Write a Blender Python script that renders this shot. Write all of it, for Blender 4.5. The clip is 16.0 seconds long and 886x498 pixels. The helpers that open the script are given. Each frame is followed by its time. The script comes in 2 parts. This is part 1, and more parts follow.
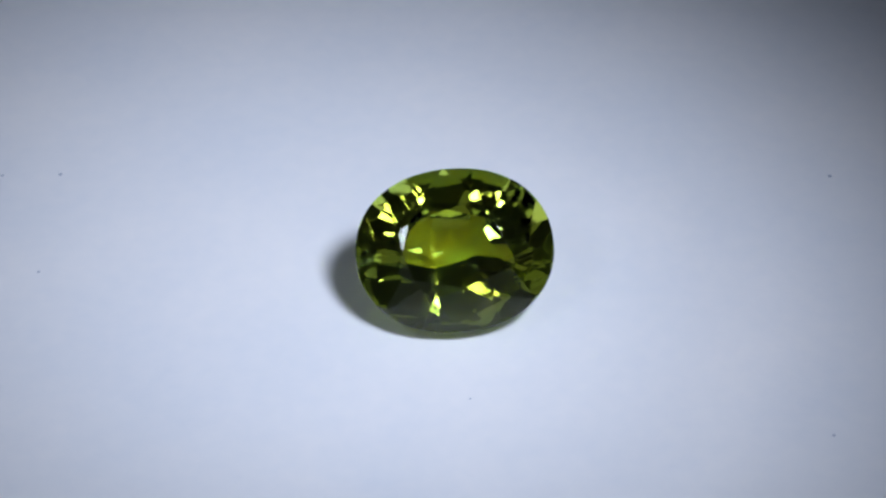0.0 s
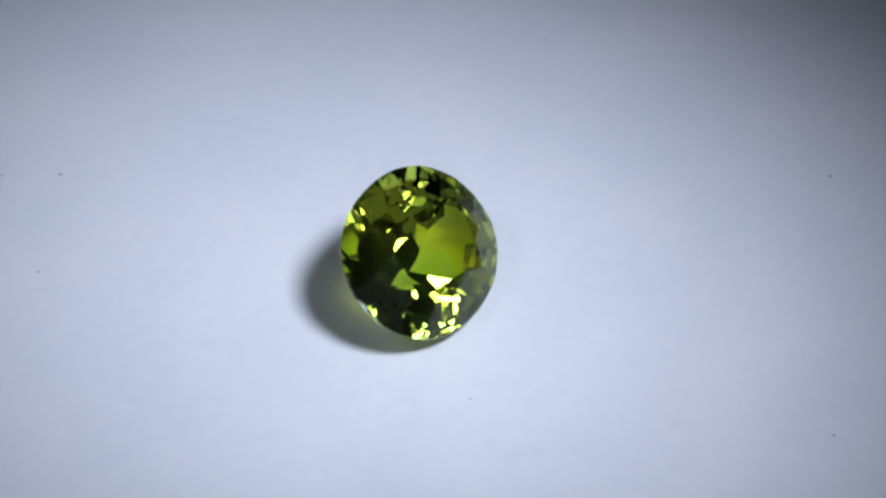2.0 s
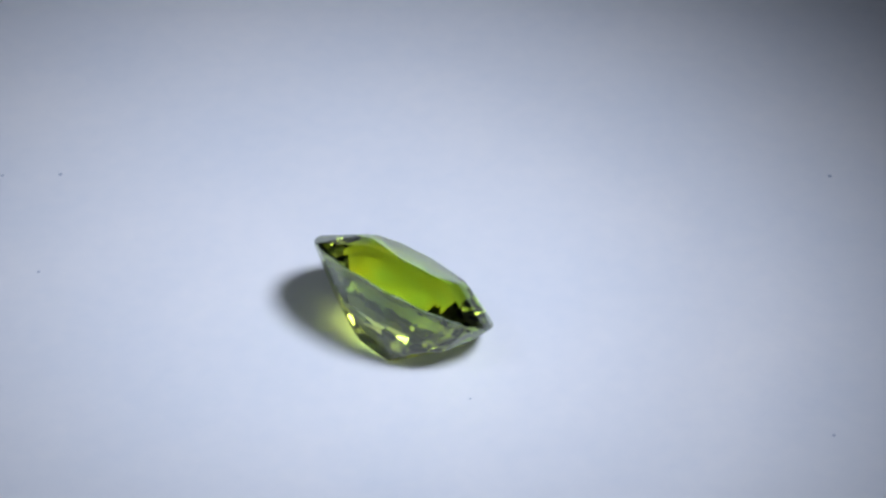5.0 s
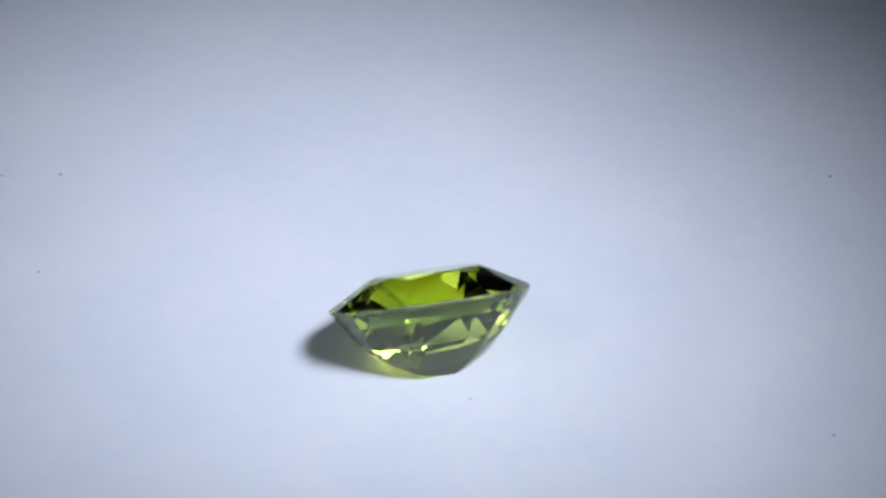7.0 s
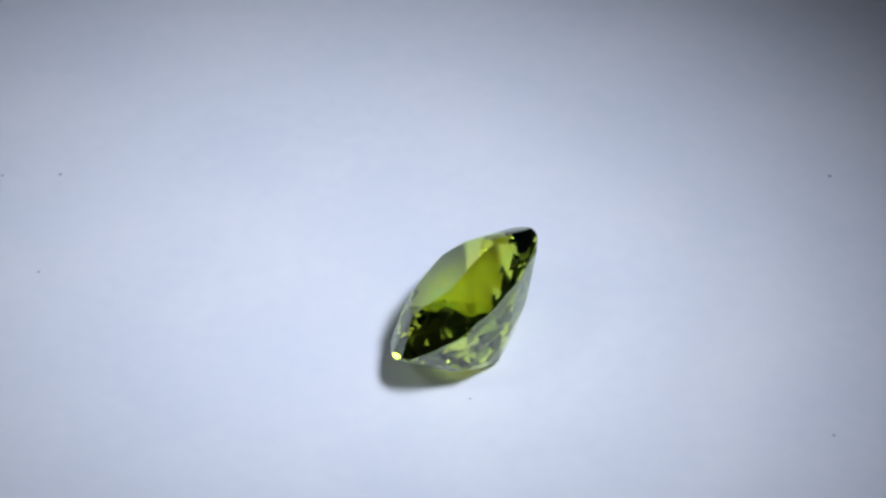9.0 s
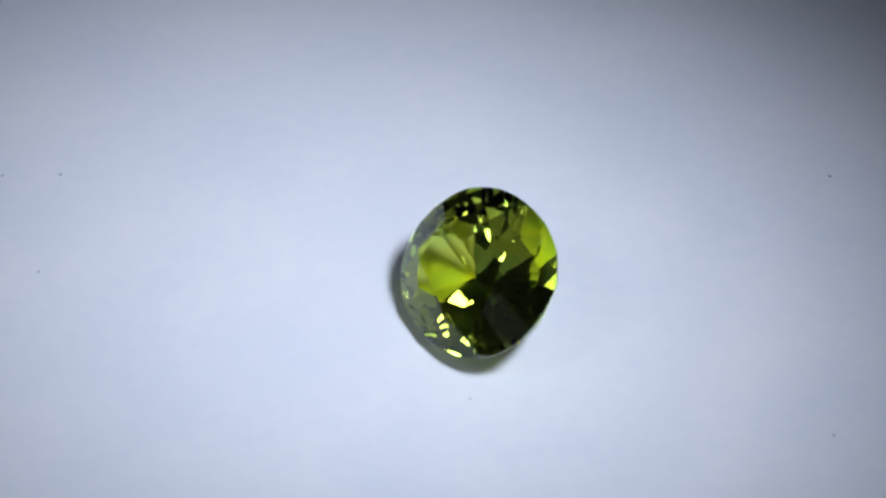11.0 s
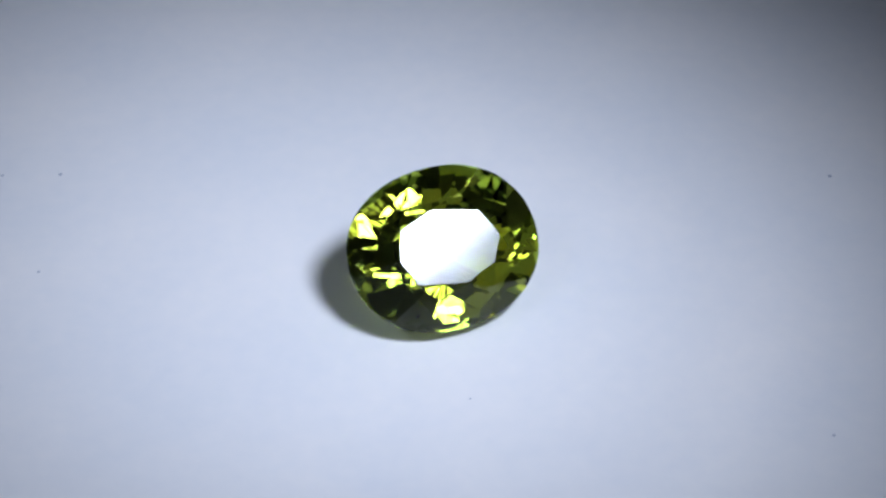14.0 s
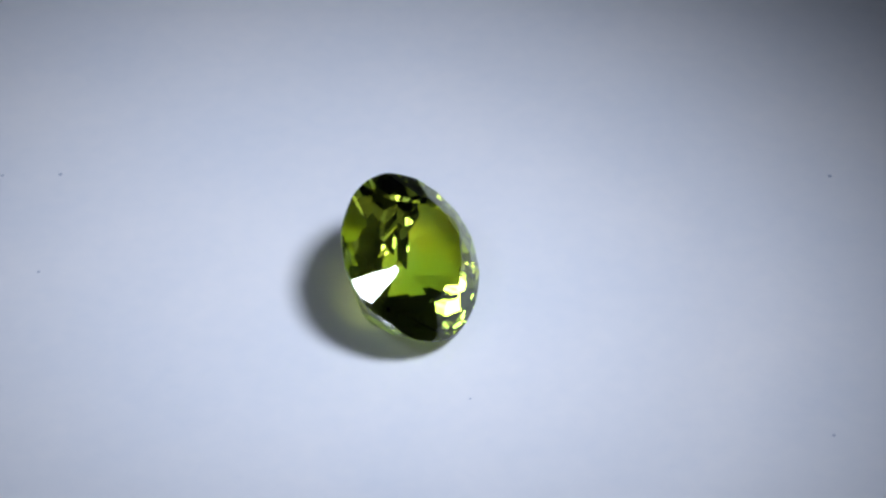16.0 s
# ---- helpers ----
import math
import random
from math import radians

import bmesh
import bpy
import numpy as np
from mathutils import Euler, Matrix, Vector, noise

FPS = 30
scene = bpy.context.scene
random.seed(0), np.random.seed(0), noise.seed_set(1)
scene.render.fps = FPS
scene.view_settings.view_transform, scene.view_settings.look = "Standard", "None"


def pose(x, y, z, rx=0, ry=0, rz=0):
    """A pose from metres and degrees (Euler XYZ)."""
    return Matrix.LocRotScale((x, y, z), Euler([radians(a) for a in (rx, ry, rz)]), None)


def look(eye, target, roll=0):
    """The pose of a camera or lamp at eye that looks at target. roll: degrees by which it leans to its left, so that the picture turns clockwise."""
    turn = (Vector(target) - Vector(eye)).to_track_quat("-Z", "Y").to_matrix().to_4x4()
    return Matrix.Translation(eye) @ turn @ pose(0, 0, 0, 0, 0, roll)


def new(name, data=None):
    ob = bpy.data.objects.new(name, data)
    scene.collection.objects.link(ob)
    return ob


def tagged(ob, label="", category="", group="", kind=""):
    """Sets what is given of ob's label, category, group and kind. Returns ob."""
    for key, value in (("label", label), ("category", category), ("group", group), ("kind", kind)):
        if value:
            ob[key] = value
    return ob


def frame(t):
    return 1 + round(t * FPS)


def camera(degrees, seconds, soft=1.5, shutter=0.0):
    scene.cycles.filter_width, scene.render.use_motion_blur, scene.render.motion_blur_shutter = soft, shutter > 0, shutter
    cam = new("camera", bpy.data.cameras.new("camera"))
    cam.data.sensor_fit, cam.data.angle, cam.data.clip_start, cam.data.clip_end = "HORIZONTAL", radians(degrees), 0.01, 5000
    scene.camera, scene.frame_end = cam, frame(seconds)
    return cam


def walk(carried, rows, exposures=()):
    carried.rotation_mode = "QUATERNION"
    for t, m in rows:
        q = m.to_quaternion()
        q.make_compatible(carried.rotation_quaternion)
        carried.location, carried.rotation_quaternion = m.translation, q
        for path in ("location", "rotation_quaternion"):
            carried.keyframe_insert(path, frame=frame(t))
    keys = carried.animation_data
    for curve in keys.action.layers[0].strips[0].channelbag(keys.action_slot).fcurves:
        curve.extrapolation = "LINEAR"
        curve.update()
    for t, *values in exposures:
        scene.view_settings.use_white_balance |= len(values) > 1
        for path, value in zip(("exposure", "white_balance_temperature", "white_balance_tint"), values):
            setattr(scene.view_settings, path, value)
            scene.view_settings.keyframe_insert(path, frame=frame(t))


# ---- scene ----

# camera on a fixed stand, looking down at the turning stone
cam = camera(20.22, 16.0, soft=2.6)
EYE, AIM = (0.000142, -0.073217, 0.069213), (0.000142, 0.003209, 0.001134)
walk(cam, [(0.0, look(EYE, AIM, -0.36)), (16.0, look(EYE, AIM, -0.36))],
     [(0.0, -0.04), (3.3, -0.05), (6.6, 0.02), (9.2, 0.04), (11.4, 0.02), (13.0, -0.02), (16.0, -0.04)])

MM = 0.001
TURN_START, TURN_RATE = 5.66, 27.016          # degrees, degrees a second

# ---- world and light ----
world = bpy.data.worlds.new("dim_room")
scene.world = world
world.use_nodes = True
wn = world.node_tree.nodes["Background"]
wn.inputs["Color"].default_value = (0.62, 0.70, 0.85, 1)
wn.inputs["Strength"].default_value = 0.165


def spot(name, place, aim, watts, radius, cone, colour):
    data = bpy.data.lights.new(name, "SPOT")
    data.energy, data.shadow_soft_size, data.color = watts, radius, colour
    data.spot_size, data.spot_blend = radians(cone), 1.0
    ob = new(name, data)
    ob.matrix_world = look(place, aim)
    return ob


KEY_AT, KEY_AIM, KEY_R = (0.0400, -0.0368, 0.0991), (-0.0039, 0.0032, 0), 0.0180
SIDE_AT, SIDE_AIM, SIDE_R = (-0.0766, -0.0478, 0.1209), (-0.002, 0.0, 0), 0.0112
LED = (0.695, 0.785, 1.0)
FRONT_L, FRONT_R, FRONT_AIM, FRONT_SIZE = (-0.0285, -0.1005, 0.0352), (0.0290, -0.1010, 0.0330), (0, 0, 0.001), 0.0062
for watts, size in ((0.396, 0.0112), (0.120, 0.0132), (0.080, 0.0153), (0.057, 0.0175)):      # a hot core that fades outwards on a frosted disc
    spot("key_light", KEY_AT, KEY_AIM, watts, size, 27, LED)
spot("side_light", SIDE_AT, SIDE_AIM, 0.073, SIDE_R, 27, LED)
spot("front_light", FRONT_L, FRONT_AIM, 0.022, FRONT_SIZE, 40, LED)
spot("front_light", FRONT_R, FRONT_AIM, 0.018, FRONT_SIZE, 40, LED)


# ---- materials ----
def material(name, colour, rough=0.6, metal=0.0):
    m = bpy.data.materials.new(name)
    m.use_nodes = True
    b = m.node_tree.nodes["Principled BSDF"]
    b.inputs["Base Color"].default_value = (*colour, 1)
    b.inputs["Roughness"].default_value = rough
    b.inputs["Metallic"].default_value = metal
    return m, m.node_tree, b


def mottled(name, low, high, scale, rough=0.6, bump=0.0, fine=6.0, metal=0.0):
    """Two noises, one coarse and one fine, mixed between two colours, with relief from the fine one."""
    m, tree, b = material(name, low, rough, metal)
    nodes, links = tree.nodes, tree.links
    co = nodes.new("ShaderNodeTexCoord")
    a, f = nodes.new("ShaderNodeTexNoise"), nodes.new("ShaderNodeTexNoise")
    a.inputs["Scale"].default_value, f.inputs["Scale"].default_value = scale, scale * fine
    a.inputs["Detail"].default_value = f.inputs["Detail"].default_value = 4
    add = nodes.new("ShaderNodeMath")
    add.operation = "MULTIPLY_ADD"
    add.inputs[1].default_value = 0.35
    mix = nodes.new("ShaderNodeMix")
    mix.data_type = "RGBA"
    mix.inputs["A"].default_value, mix.inputs["B"].default_value = (*low, 1), (*high, 1)
    for n in (a, f):
        links.new(co.outputs["Object"], n.inputs["Vector"])
    links.new(f.outputs["Fac"], add.inputs[0])
    links.new(a.outputs["Fac"], add.inputs[2])
    links.new(add.outputs[0], mix.inputs["Factor"])
    links.new(mix.outputs["Result"], b.inputs["Base Color"])
    if bump:
        bp = nodes.new("ShaderNodeBump")
        bp.inputs["Strength"].default_value, bp.inputs["Distance"].default_value = bump, 0.00005
        links.new(f.outputs["Fac"], bp.inputs["Height"])
        links.new(bp.outputs["Normal"], b.inputs["Normal"])
    return m


PAPER = mottled("white_card", (0.69, 0.73, 0.785), (0.895, 0.865, 0.84), 120, 0.75, 0.3, 11)
EDGE = mottled("plate_rim", (0.60, 0.60, 0.62), (0.68, 0.68, 0.70), 120, 0.5)
DESK = mottled("grey_laminate", (0.30, 0.30, 0.32), (0.38, 0.38, 0.40), 30, 0.55, 0.1)
WALL = mottled("grey_board", (0.20, 0.21, 0.23), (0.26, 0.27, 0.29), 25, 0.8, 0.1)
BLACK = mottled("black_enamel", (0.02, 0.02, 0.022), (0.035, 0.035, 0.037), 200, 0.4)
DUST = mottled("grey_dust", (0.40, 0.42, 0.48), (0.52, 0.54, 0.60), 4000, 0.9)


def gem_material(name, streaks, sheen, rough=0.08, sheen_rough=0.05, zones=((0.80, 0.92, 0.40, 1), (0.93, 0.915, 0.26, 1))):
    """Clear tinted stone: refraction and mirror gloss by Fresnel; each pass and each inner bounce takes some red and most blue."""
    m = bpy.data.materials.new(name)
    m.use_nodes = True
    nodes, links = m.node_tree.nodes, m.node_tree.links
    nodes.remove(nodes["Principled BSDF"])
    fresnel, mix = nodes.new("ShaderNodeFresnel"), nodes.new("ShaderNodeMixShader")
    bend, gloss = nodes.new("ShaderNodeBsdfRefraction"), nodes.new("ShaderNodeBsdfGlossy")
    fresnel.inputs["IOR"].default_value = bend.inputs["IOR"].default_value = 1.67
    bend.inputs["Roughness"].default_value, gloss.inputs["Roughness"].default_value = rough, sheen_rough
    # slightly wavy hand polish
    wave, relief = nodes.new("ShaderNodeTexNoise"), nodes.new("ShaderNodeBump")
    where = nodes.new("ShaderNodeTexCoord")
    links.new(where.outputs["Object"], wave.inputs["Vector"])
    wave.inputs["Scale"].default_value, wave.inputs["Detail"].default_value = 800, 1
    relief.inputs["Strength"].default_value, relief.inputs["Distance"].default_value = 1.0, 0.000003
    links.new(wave.outputs["Fac"], relief.inputs["Height"])
    if streaks:
        # polishing streaks that fan out from the keel
        flat, unit, fan, ridge = (nodes.new(k) for k in ("ShaderNodeVectorMath", "ShaderNodeVectorMath", "ShaderNodeTexNoise", "ShaderNodeBump"))
        flat.operation, unit.operation = "MULTIPLY_ADD", "NORMALIZE"
        flat.inputs[1].default_value, flat.inputs[2].default_value = (1, 1.15, 0), (-0.0002, 0.0006, 0)
        links.new(where.outputs["Object"], flat.inputs[0])
        links.new(flat.outputs[0], unit.inputs[0])
        links.new(unit.outputs[0], fan.inputs["Vector"])
        fan.inputs["Scale"].default_value, fan.inputs["Detail"].default_value = 6.0, 1
        links.new(fan.outputs["Fac"], ridge.inputs["Height"])
        ridge.inputs["Strength"].default_value, ridge.inputs["Distance"].default_value = 1.0, streaks
        links.new(relief.outputs["Normal"], ridge.inputs["Normal"])
        relief = ridge
    for shader in (bend, gloss, fresnel):
        links.new(relief.outputs["Normal"], shader.inputs["Normal"])
    # noise shifts the tint, some yellower and some bluer green
    zone, hue = nodes.new("ShaderNodeTexNoise"), nodes.new("ShaderNodeValToRGB")
    zone.inputs["Scale"].default_value, zone.inputs["Detail"].default_value = 420, 2
    links.new(where.outputs["Object"], zone.inputs["Vector"])
    hue.color_ramp.elements[0].position, hue.color_ramp.elements[0].color = 0.36, zones[0]
    hue.color_ramp.elements[1].position, hue.color_ramp.elements[1].color = 0.62, zones[1]
    links.new(zone.outputs["Fac"], hue.inputs["Fac"])
    links.new(hue.outputs["Color"], bend.inputs["Color"])
    gloss.inputs["Color"].default_value = sheen
    links.new(fresnel.outputs[0], mix.inputs[0])
    links.new(bend.outputs[0], mix.inputs[1])
    links.new(gloss.outputs[0], mix.inputs[2])
    links.new(mix.outputs[0], nodes["Material Output"].inputs["Surface"])
    return m


def girdle_material():
    m, tree, b = material("frosted_girdle", (0.70, 0.84, 0.50), 0.22)
    b.inputs["IOR"].default_value = 1.67
    b.inputs["Transmission Weight"].default_value = 0.85
    nodes, links = tree.nodes, tree.links
    n, bp = nodes.new("ShaderNodeTexNoise"), nodes.new("ShaderNodeBump")
    n.inputs["Scale"].default_value = 6000
    bp.inputs["Strength"].default_value, bp.inputs["Distance"].default_value = 0.5, 0.00003
    links.new(n.outputs["Fac"], bp.inputs["Height"])
    links.new(bp.outputs["Normal"], b.inputs["Normal"])
    return m


GEM = gem_material("green_gemstone", 0, (0.925, 0.975, 0.83, 1))
# seen along the girdle the crystal is a cooler green than down through the table
GEM_BACK = gem_material("green_gemstone_back", 0.000003, (0.925, 0.975, 0.83, 1), 0.035, 0.02, ((0.75, 0.885, 0.46, 1), (0.895, 0.885, 0.30, 1)))
GEM_TABLE = gem_material("green_gemstone_table", 0, (1.0, 0.99, 0.97, 1))
GIRDLE = girdle_material()


def mesh_of(name, bm, *mats):
    me = bpy.data.meshes.new(name)
    bm.normal_update()
    bm.to_mesh(me)
    bm.free()
    for m in mats:
        me.materials.append(m)
    return me


def part(name, bm, mat, parent, label=""):
    ob = new(name, mesh_of(name, bm, mat))
    ob.parent = parent
    return tagged(ob, label) if label else ob


def slab(bm, x0, x1, y0, y1, z0, z1):
    made = bmesh.ops.create_cube(bm, size=1)["verts"]
    for v in made:
        v.co = (x1 if v.co.x > 0 else x0, y1 if v.co.y > 0 else y0, z1 if v.co.z > 0 else z0)


def lathe(bm, profile, steps=96):
    """Turns a profile of (radius, height) round the z axis; ends at radius 0 close to a point."""
    rings = []
    for r, z in profile:
        if r == 0:
            rings.append([bm.verts.new((0, 0, z))])
        else:
            rings.append([bm.verts.new((r * math.cos(a), r * math.sin(a), z))
                          for a in (i * math.tau / steps for i in range(steps))])
    for lo, hi in zip(rings, rings[1:]):
        for i in range(steps):
            j = (i + 1) % steps
            f = [lo[i % len(lo)], lo[j % len(lo)], hi[j % len(hi)], hi[i % len(hi)]]
            f = list(dict.fromkeys(f))
            if len(f) > 2:
                bm.faces.new(f)
    bmesh.ops.recalc_face_normals(bm, faces=bm.faces)


# ---- the desk, and unseen boards added around it ----
DESK_TOP = -0.018
bm = bmesh.new()
slab(bm, -0.34, 0.34, -0.30, 0.30, DESK_TOP - 0.025, DESK_TOP)
bmesh.ops.bevel(bm, geom=bm.edges[:], offset=0.002, segments=2, affect="EDGES")
tagged(new("desk_top", mesh_of("desk_top", bm, DESK)), "grey laminate desk top under the stand", "desk", kind="structure")
# unseen walls and ceiling, added to give the stone a dark surround to reflect
for name, box in (("wall_north", (-0.26, 0.26, 0.244, 0.25, DESK_TOP, 0.30)), ("wall_east", (0.254, 0.26, -0.25, 0.243, DESK_TOP, 0.30)),
                  ("wall_west", (-0.26, -0.254, -0.25, 0.243, DESK_TOP, 0.30)), ("ceiling", (-0.26, 0.26, -0.25, 0.25, 0.301, 0.307))):
    bm = bmesh.new()
    slab(bm, *box)
    tagged(new(name, mesh_of(name, bm, WALL)), "plain dark grey board " + name.split("_")[0] + " added unseen to close the place in", name.split("_")[0], kind="structure")

# ---- the turntable, its plate held still so that the specks stay put ----
stand = tagged(new("turntable_stand"), "round turntable covered with matt white card on a desk, held still", "stand")
stand.location.z = DESK_TOP
PLATE = 0.062
bm = bmesh.new()
lathe(bm, [(0, 0), (0.045, 0), (0.046, 0.001), (0.044, -DESK_TOP - 0.0052), (0.0435, -DESK_TOP - 0.0042), (0, -DESK_TOP - 0.0042)], 96)
part("drum", bm, EDGE, stand, "pale plastic drum")
bm = bmesh.new()
lathe(bm, [(0, -0.004), (PLATE - 0.0008, -0.004), (PLATE, -0.0032), (PLATE, -0.0012), (PLATE - 0.0008, -0.0004), (0, -0.0004)], 160)
plate = part("plate", bm, EDGE, stand, "pale plastic plate")
plate.location.z = -DESK_TOP
bm = bmesh.new()
lathe(bm, [(0, -0.0004), (PLATE - 0.001, -0.0004), (PLATE - 0.001, 0), (0, 0)], 160)
part("card", bm, PAPER, plate, "matt white card disc")


def speck(x, y, size, seed):
    """A flat grain pressed into the card, standing for dust on the camera's sensor."""
    rng = random.Random(seed)
    bm = bmesh.new()
    bmesh.ops.create_icosphere(bm, subdivisions=2, radius=size / 2)
    for v in bm.verts:
        v.co *= 1 + rng.uniform(-0.25, 0.25)
        v.co.z *= 0.2
    ob = part("sensor_speck", bm, DUST, plate, "tiny greyish grain on white card, standing for sensor dust")
    ob.location = (x, y, size * 0.06)
    ob.rotation_euler.z = rng.uniform(0, 6)


for i, (x, y, s) in enumerate(((-16.44, 9.5, 0.174), (-18.96, 9.45, 0.149), (-16.65, 3.2, 0.143), (16.88, 9.06, 0.173), (15.19, -6.48, 0.133), (1.17, -4.36, 0.089))):
    speck(x * MM, y * MM, s * MM, i)


# ---- the gemstone: mixed cut, brilliant crown over a stepped pavilion ----
HALF_L, HALF_W, CROWN, DEPTH, RIM = 4.0, 3.33, 1.05, 3.18, 0.045
# the crown, in unit space: corners of the table, tips of the star facets, and where the kites and those tips stand over the girdle, in degrees
TABLE = ((0.528, -0.072), (0.410, 0.268), (-0.053, 0.455), (-0.434, 0.318), (-0.536, -0.022), (-0.441, -0.363), (0.046, -0.520), (0.390, -0.375))
STARS = ((0.645, 0.153), (0.270, 0.610), (-0.300, 0.600), (-0.604, 0.242), (-0.667, -0.240), (-0.280, -0.640), (0.305, -0.632), (0.620, -0.290))
STAR_DROP, FOOT_LIFT = (0.25, 0.20, 0.20, 0.165, 0.20, 0.22, 0.277, 0.21), (0, 0, 0, 0, 0.19, 0, 0, 0)
KITES_AT, TIPS_AT, TIP_HEIGHT = (-3, 42, 92, 140, 180, 221, 270, 318), (15, 66, 115, 161, 202, 246, 293, 336), (0.79, 0.79, 0.79, 0.83, 0.79, 0.79, 0.79, 0.79)
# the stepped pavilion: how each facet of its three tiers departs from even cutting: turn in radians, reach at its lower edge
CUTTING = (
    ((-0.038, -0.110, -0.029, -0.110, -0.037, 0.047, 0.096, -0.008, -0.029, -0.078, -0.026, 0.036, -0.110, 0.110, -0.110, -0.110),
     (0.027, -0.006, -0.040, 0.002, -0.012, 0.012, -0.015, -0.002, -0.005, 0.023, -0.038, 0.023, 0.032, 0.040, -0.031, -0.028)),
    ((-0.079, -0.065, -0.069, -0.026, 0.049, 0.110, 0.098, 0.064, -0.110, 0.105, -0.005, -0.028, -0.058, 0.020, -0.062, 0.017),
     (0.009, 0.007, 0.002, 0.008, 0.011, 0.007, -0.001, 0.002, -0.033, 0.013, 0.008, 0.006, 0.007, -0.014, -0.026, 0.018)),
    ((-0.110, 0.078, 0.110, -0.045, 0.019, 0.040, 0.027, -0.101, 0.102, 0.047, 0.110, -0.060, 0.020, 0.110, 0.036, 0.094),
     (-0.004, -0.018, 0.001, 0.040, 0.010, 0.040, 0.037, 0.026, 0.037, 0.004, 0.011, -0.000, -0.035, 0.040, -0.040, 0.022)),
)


def outline(a, n=2.16):
    """How far the girdle reaches in direction a, in the stone's unit space."""
    return max(math.cos(a) * math.copysign(abs(math.cos(t)) ** (2 / n), math.cos(t))
               + math.sin(a) * math.copysign(abs(math.sin(t)) ** (2 / n), math.sin(t))
               for t in (a + k * 0.02 for k in range(-25, 26)))


def girdle(a, n=2.16):
    """The radius of the girdle at the polar angle a, in unit space."""
    return (abs(math.cos(a)) ** n + abs(math.sin(a)) ** n) ** (-1 / n)


def facet_planes():
    """(point, normal) of each facet, in unit space: x and y from -1 to 1, z in mm."""
    planes = [((0, 0, CROWN), (0, 0, 1))]

    def cone(a, r0, z0, r1, z1):
        c, s = math.cos(a), math.sin(a)
        n = Vector((c * (z1 - z0), s * (z1 - z0), r0 - r1)) * (1 if z1 > z0 else -1)
        planes.append(((c * r0, s * r0, z0), tuple(n.normalized())))

    for k in range(64):
        a = math.tau * (k + 0.5) / 64
        planes.append(((math.cos(a) * outline(a), math.sin(a) * outline(a), 0), (math.cos(a), math.sin(a), 0)))
    def plane(p, q, r):
        n = (Vector(q) - Vector(p)).cross(Vector(r) - Vector(p)).normalized()
        planes.append((tuple(p), tuple(n if n.z > 0 else -n)))

    def rim(degrees):
        a = radians(degrees)
        t = math.atan2(math.sin(a), math.cos(a))
        return Vector((math.cos(t), math.sin(t), 0)) * girdle(t) + Vector((0, 0, RIM))

    for k in range(8):
        c, d = (Vector((*TABLE[i % 8], CROWN)) for i in (k, k + 1))
        tip, before = Vector((*STARS[k], TIP_HEIGHT[k])), rim(TIPS_AT[k - 1])
        foot, under, after = rim(KITES_AT[k]), rim(TIPS_AT[k]), rim(KITES_AT[(k + 1) % 8])
        plane(c, d, Vector((*STARS[k], CROWN - STAR_DROP[k])))     # star facet
        plane(c, foot, c + (under - before))          # kite facet
        plane(tip, foot + Vector((0, 0, FOOT_LIFT[k])), under)     # the two upper girdle facets that share the tip
        plane(tip, under, after)
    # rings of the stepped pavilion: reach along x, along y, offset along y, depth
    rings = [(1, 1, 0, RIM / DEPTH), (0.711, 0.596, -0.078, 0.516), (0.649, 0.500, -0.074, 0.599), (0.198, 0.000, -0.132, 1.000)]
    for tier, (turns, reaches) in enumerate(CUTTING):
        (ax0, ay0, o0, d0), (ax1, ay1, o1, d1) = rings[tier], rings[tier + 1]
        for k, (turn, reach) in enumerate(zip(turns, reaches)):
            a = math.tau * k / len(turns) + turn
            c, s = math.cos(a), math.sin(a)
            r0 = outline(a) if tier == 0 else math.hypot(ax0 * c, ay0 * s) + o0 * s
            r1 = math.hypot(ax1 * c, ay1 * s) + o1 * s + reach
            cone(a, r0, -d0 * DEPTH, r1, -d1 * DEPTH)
    nicks = ((2.74, 0.988, 0.15), (2.86, 0.982, 0.25), (2.96, 0.99, -0.10), (3.08, 0.985, 0.2), (3.2, 0.99, 0.05), (3.33, 0.984, 0.3), (3.42, 0.988, -0.15),
             (3.51, 0.98, 0.35), (3.60, 0.988, 0.1), (3.68, 0.982, -0.25), (3.78, 0.986, 0.3), (3.87, 0.988, 0.12), (-0.75, 0.99, 0.1))
    for a, cut, tilt in nicks:
        n = Vector((math.cos(a), math.sin(a), tilt)).normalized()                # nicks along the girdle
        planes.append(((math.cos(a) * outline(a) * cut, math.sin(a) * outline(a) * cut, RIM * math.copysign(1, tilt)), tuple(n)))
    return planes


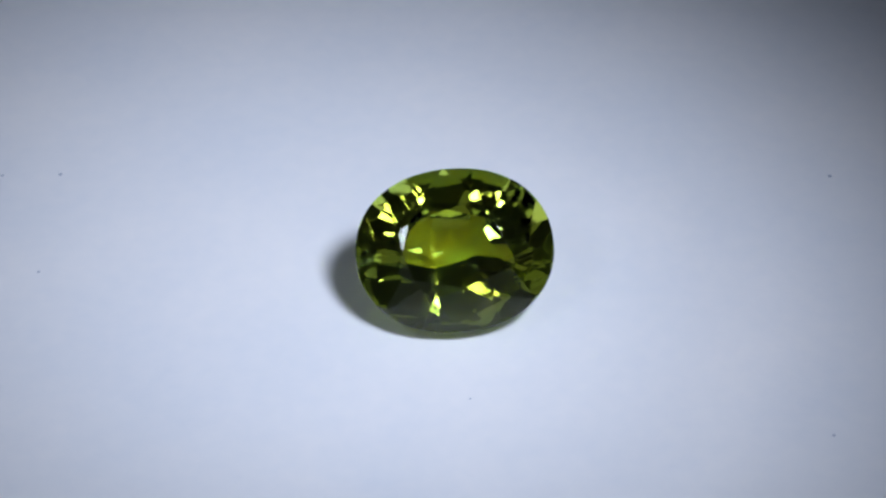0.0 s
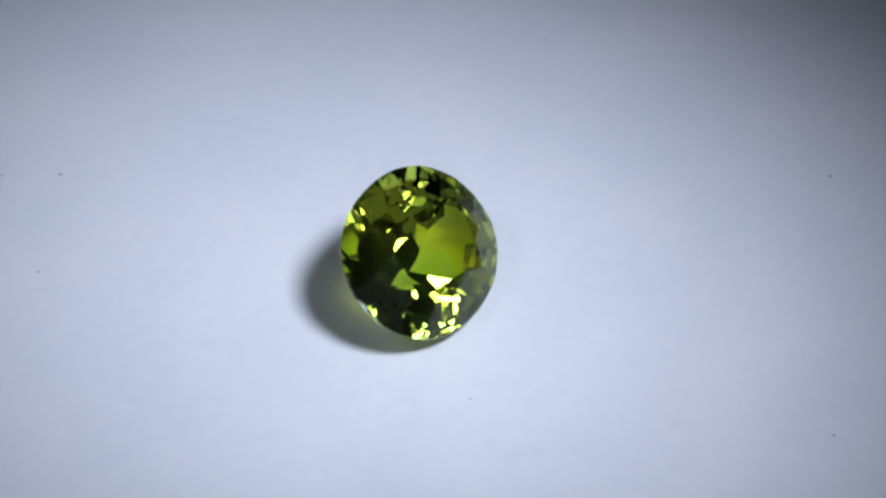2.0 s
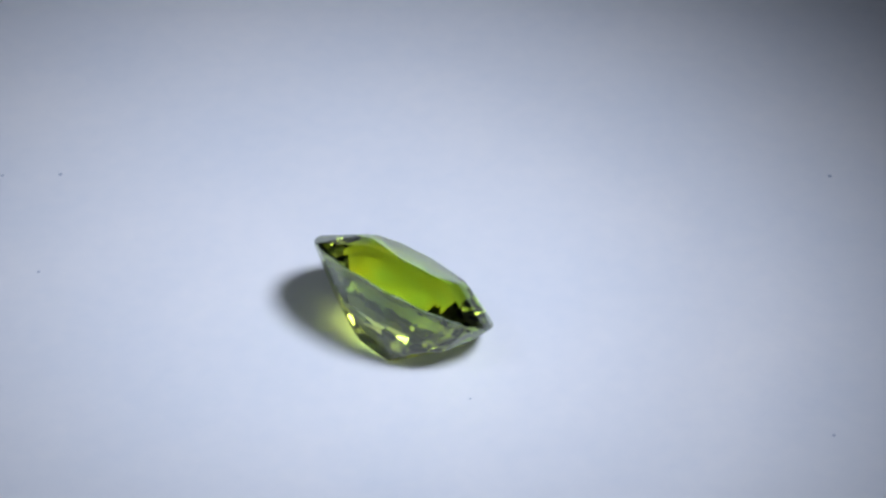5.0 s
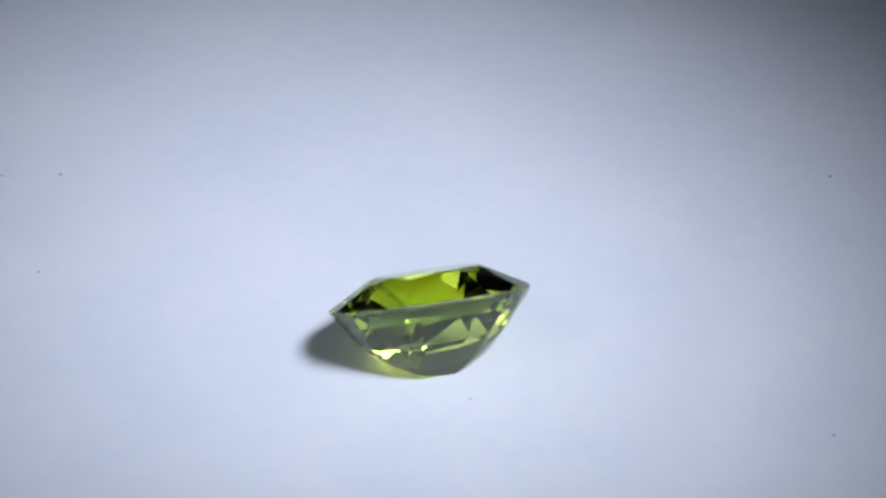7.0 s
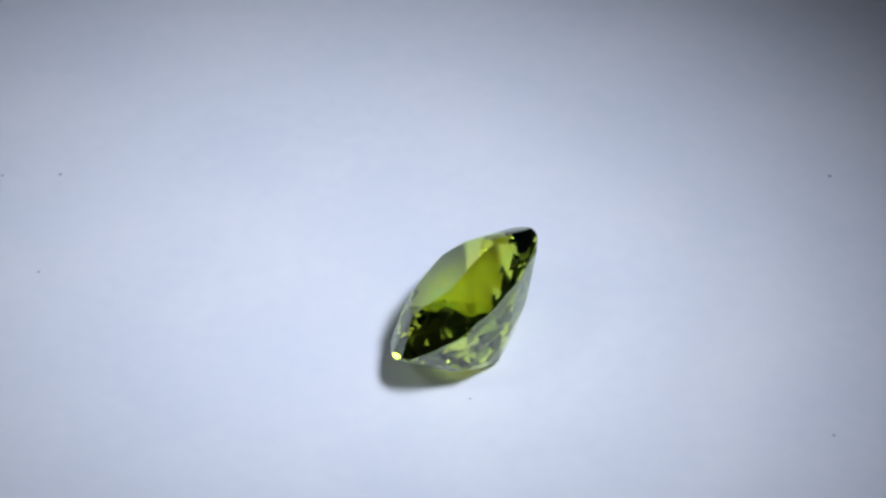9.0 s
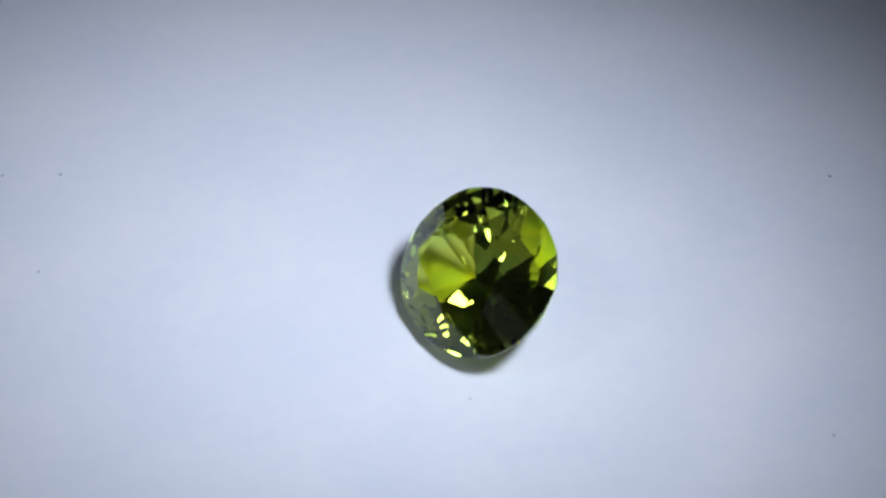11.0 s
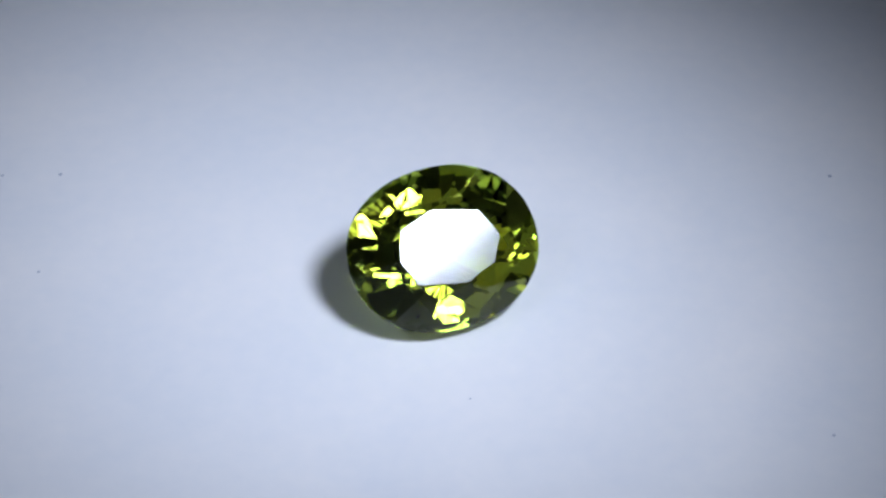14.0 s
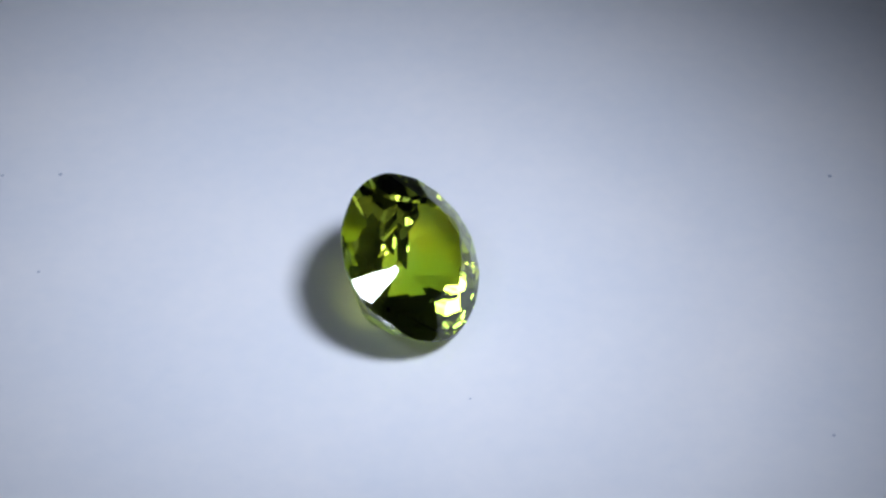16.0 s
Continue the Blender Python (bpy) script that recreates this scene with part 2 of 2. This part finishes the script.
def gemstone():
    """Cuts the stone out of a block, facet by facet, and shares its faces out to the four parts."""
    bm = bmesh.new()
    bmesh.ops.create_cube(bm, size=12)
    for co, no in facet_planes():
        cut = bmesh.ops.bisect_plane(bm, geom=bm.verts[:] + bm.edges[:] + bm.faces[:], dist=1e-6,
                                     plane_co=co, plane_no=no, clear_outer=True)
        edges = [e for e in cut["geom_cut"] if isinstance(e, bmesh.types.BMEdge)]
        if len(edges) > 2:
            bmesh.ops.contextual_create(bm, geom=edges)
    bmesh.ops.remove_doubles(bm, verts=bm.verts, dist=1e-4)
    bmesh.ops.dissolve_degenerate(bm, edges=bm.edges, dist=1e-4)
    for v in bm.verts:
        v.co = (v.co.x * HALF_L * MM, v.co.y * HALF_W * MM, v.co.z * MM)
    bmesh.ops.recalc_face_normals(bm, faces=bm.faces)
    bmesh.ops.bevel(bm, geom=bm.edges[:], offset=0.018 * MM, segments=1, affect="EDGES", clamp_overlap=True)
    bmesh.ops.recalc_face_normals(bm, faces=bm.faces)
    lie = pose(0, 0, 0, 39.32) @ pose(0, 0, 0, 0, -2.14) @ pose(0, 0, 0, 0, 0, 1.24)
    low = min((lie @ v.co).z for v in bm.verts)
    thing = tagged(new("gemstone"), "oval faceted olive-green transparent gemstone lying tilted on white card", "gemstone")
    for f in bm.faces:
        z = f.calc_center_median().z / MM
        if f.normal.z > 0.9995 and z > CROWN * 0.99:
            f.material_index = 0
        elif abs(z) < RIM * 1.1 and abs(f.normal.z) < 0.55:
            f.material_index = 2
        else:
            f.material_index = 1 if z > 0 else 3
    for i, (name, mat, label) in enumerate((("table", GEM_TABLE, "flat eight-sided top facet"), ("crown", GEM, "sloping kite and star facets"),
                                            ("girdle", GIRDLE, "thin frosted rim"), ("pavilion", GEM_BACK, "stepped lower facets"))):
        piece = bm.copy()
        bmesh.ops.delete(piece, geom=[f for f in piece.faces if f.material_index != i], context="FACES")
        for f in piece.faces:
            f.material_index = 0
        part(name, piece, mat, thing, label)
    bm.free()
    return thing, Matrix.Translation((0.740 * MM, 1.295 * MM, -low)) @ lie


stone, STONE_SEAT = gemstone()


# ---- the gooseneck lamps ----
def gooseneck(place, aim, radius, foot):
    """A lamp head on a bent stem; the light itself sits in the mouth of the head."""
    lamp = tagged(new("gooseneck_lamp"), "small black gooseneck lamp standing on the desk", "lamp")
    lamp.location = (foot[0], foot[1], DESK_TOP)
    base = Vector((foot[0], foot[1], DESK_TOP))
    bm = bmesh.new()
    lathe(bm, [(0, 0), (0.03, 0), (0.031, 0.002), (0.03, 0.008), (0.008, 0.012), (0, 0.012)], 48)
    part("foot", bm, BLACK, lamp)
    bm = bmesh.new()
    r = radius
    lathe(bm, [(r + 0.003, 0.004), (r + 0.004, -0.002), (r + 0.003, -0.022), (0.006, -0.034), (0, -0.034), ], 48)
    lathe(bm, [(r + 0.0022, 0.004), (r + 0.0022, -0.020), (0, -0.026)], 48)
    for v in bm.verts:
        v.co.z = -v.co.z
    head = part("lamp_head", bm, BLACK, lamp)
    m = look(place, aim)
    head.matrix_parent_inverse = Matrix.Translation(-base)
    head.matrix_basis = m
    back = m @ Vector((0, 0, 0.034))
    curve = bpy.data.curves.new("stem", "CURVE")
    curve.dimensions, curve.bevel_depth, curve.bevel_resolution, curve.use_fill_caps = "3D", 0.004, 4, True
    s = curve.splines.new("BEZIER")
    s.bezier_points.add(1)
    p, q = s.bezier_points
    tip = back - base
    out = (m.to_3x3() @ Vector((0, 0, 1))) * min(0.06, tip.z * 0.6)
    p.co, p.handle_left, p.handle_right = (0, 0, 0.01), (0, 0, -0.05), (0, 0, min(0.12, tip.z))
    q.co, q.handle_left, q.handle_right = tip, tip + out, tip - out
    curve.materials.append(BLACK)
    tagged(new("stem", curve)).parent = lamp
    return lamp


gooseneck(KEY_AT, KEY_AIM, KEY_R, (0.16, -0.10))
gooseneck(SIDE_AT, SIDE_AIM, SIDE_R, (-0.17, -0.09))
gooseneck(FRONT_L, FRONT_AIM, FRONT_SIZE, (-0.075, -0.17))
gooseneck(FRONT_R, FRONT_AIM, FRONT_SIZE, (0.075, -0.17))


# ---- what turns ----
def motions():
    times = [i * 0.2 for i in range(81)]
    turns = [(t, pose(0, 0, 0, 0, 0, TURN_START + TURN_RATE * t)) for t in times]
    walk(stone, [(t, m @ STONE_SEAT) for t, m in turns])


motions()
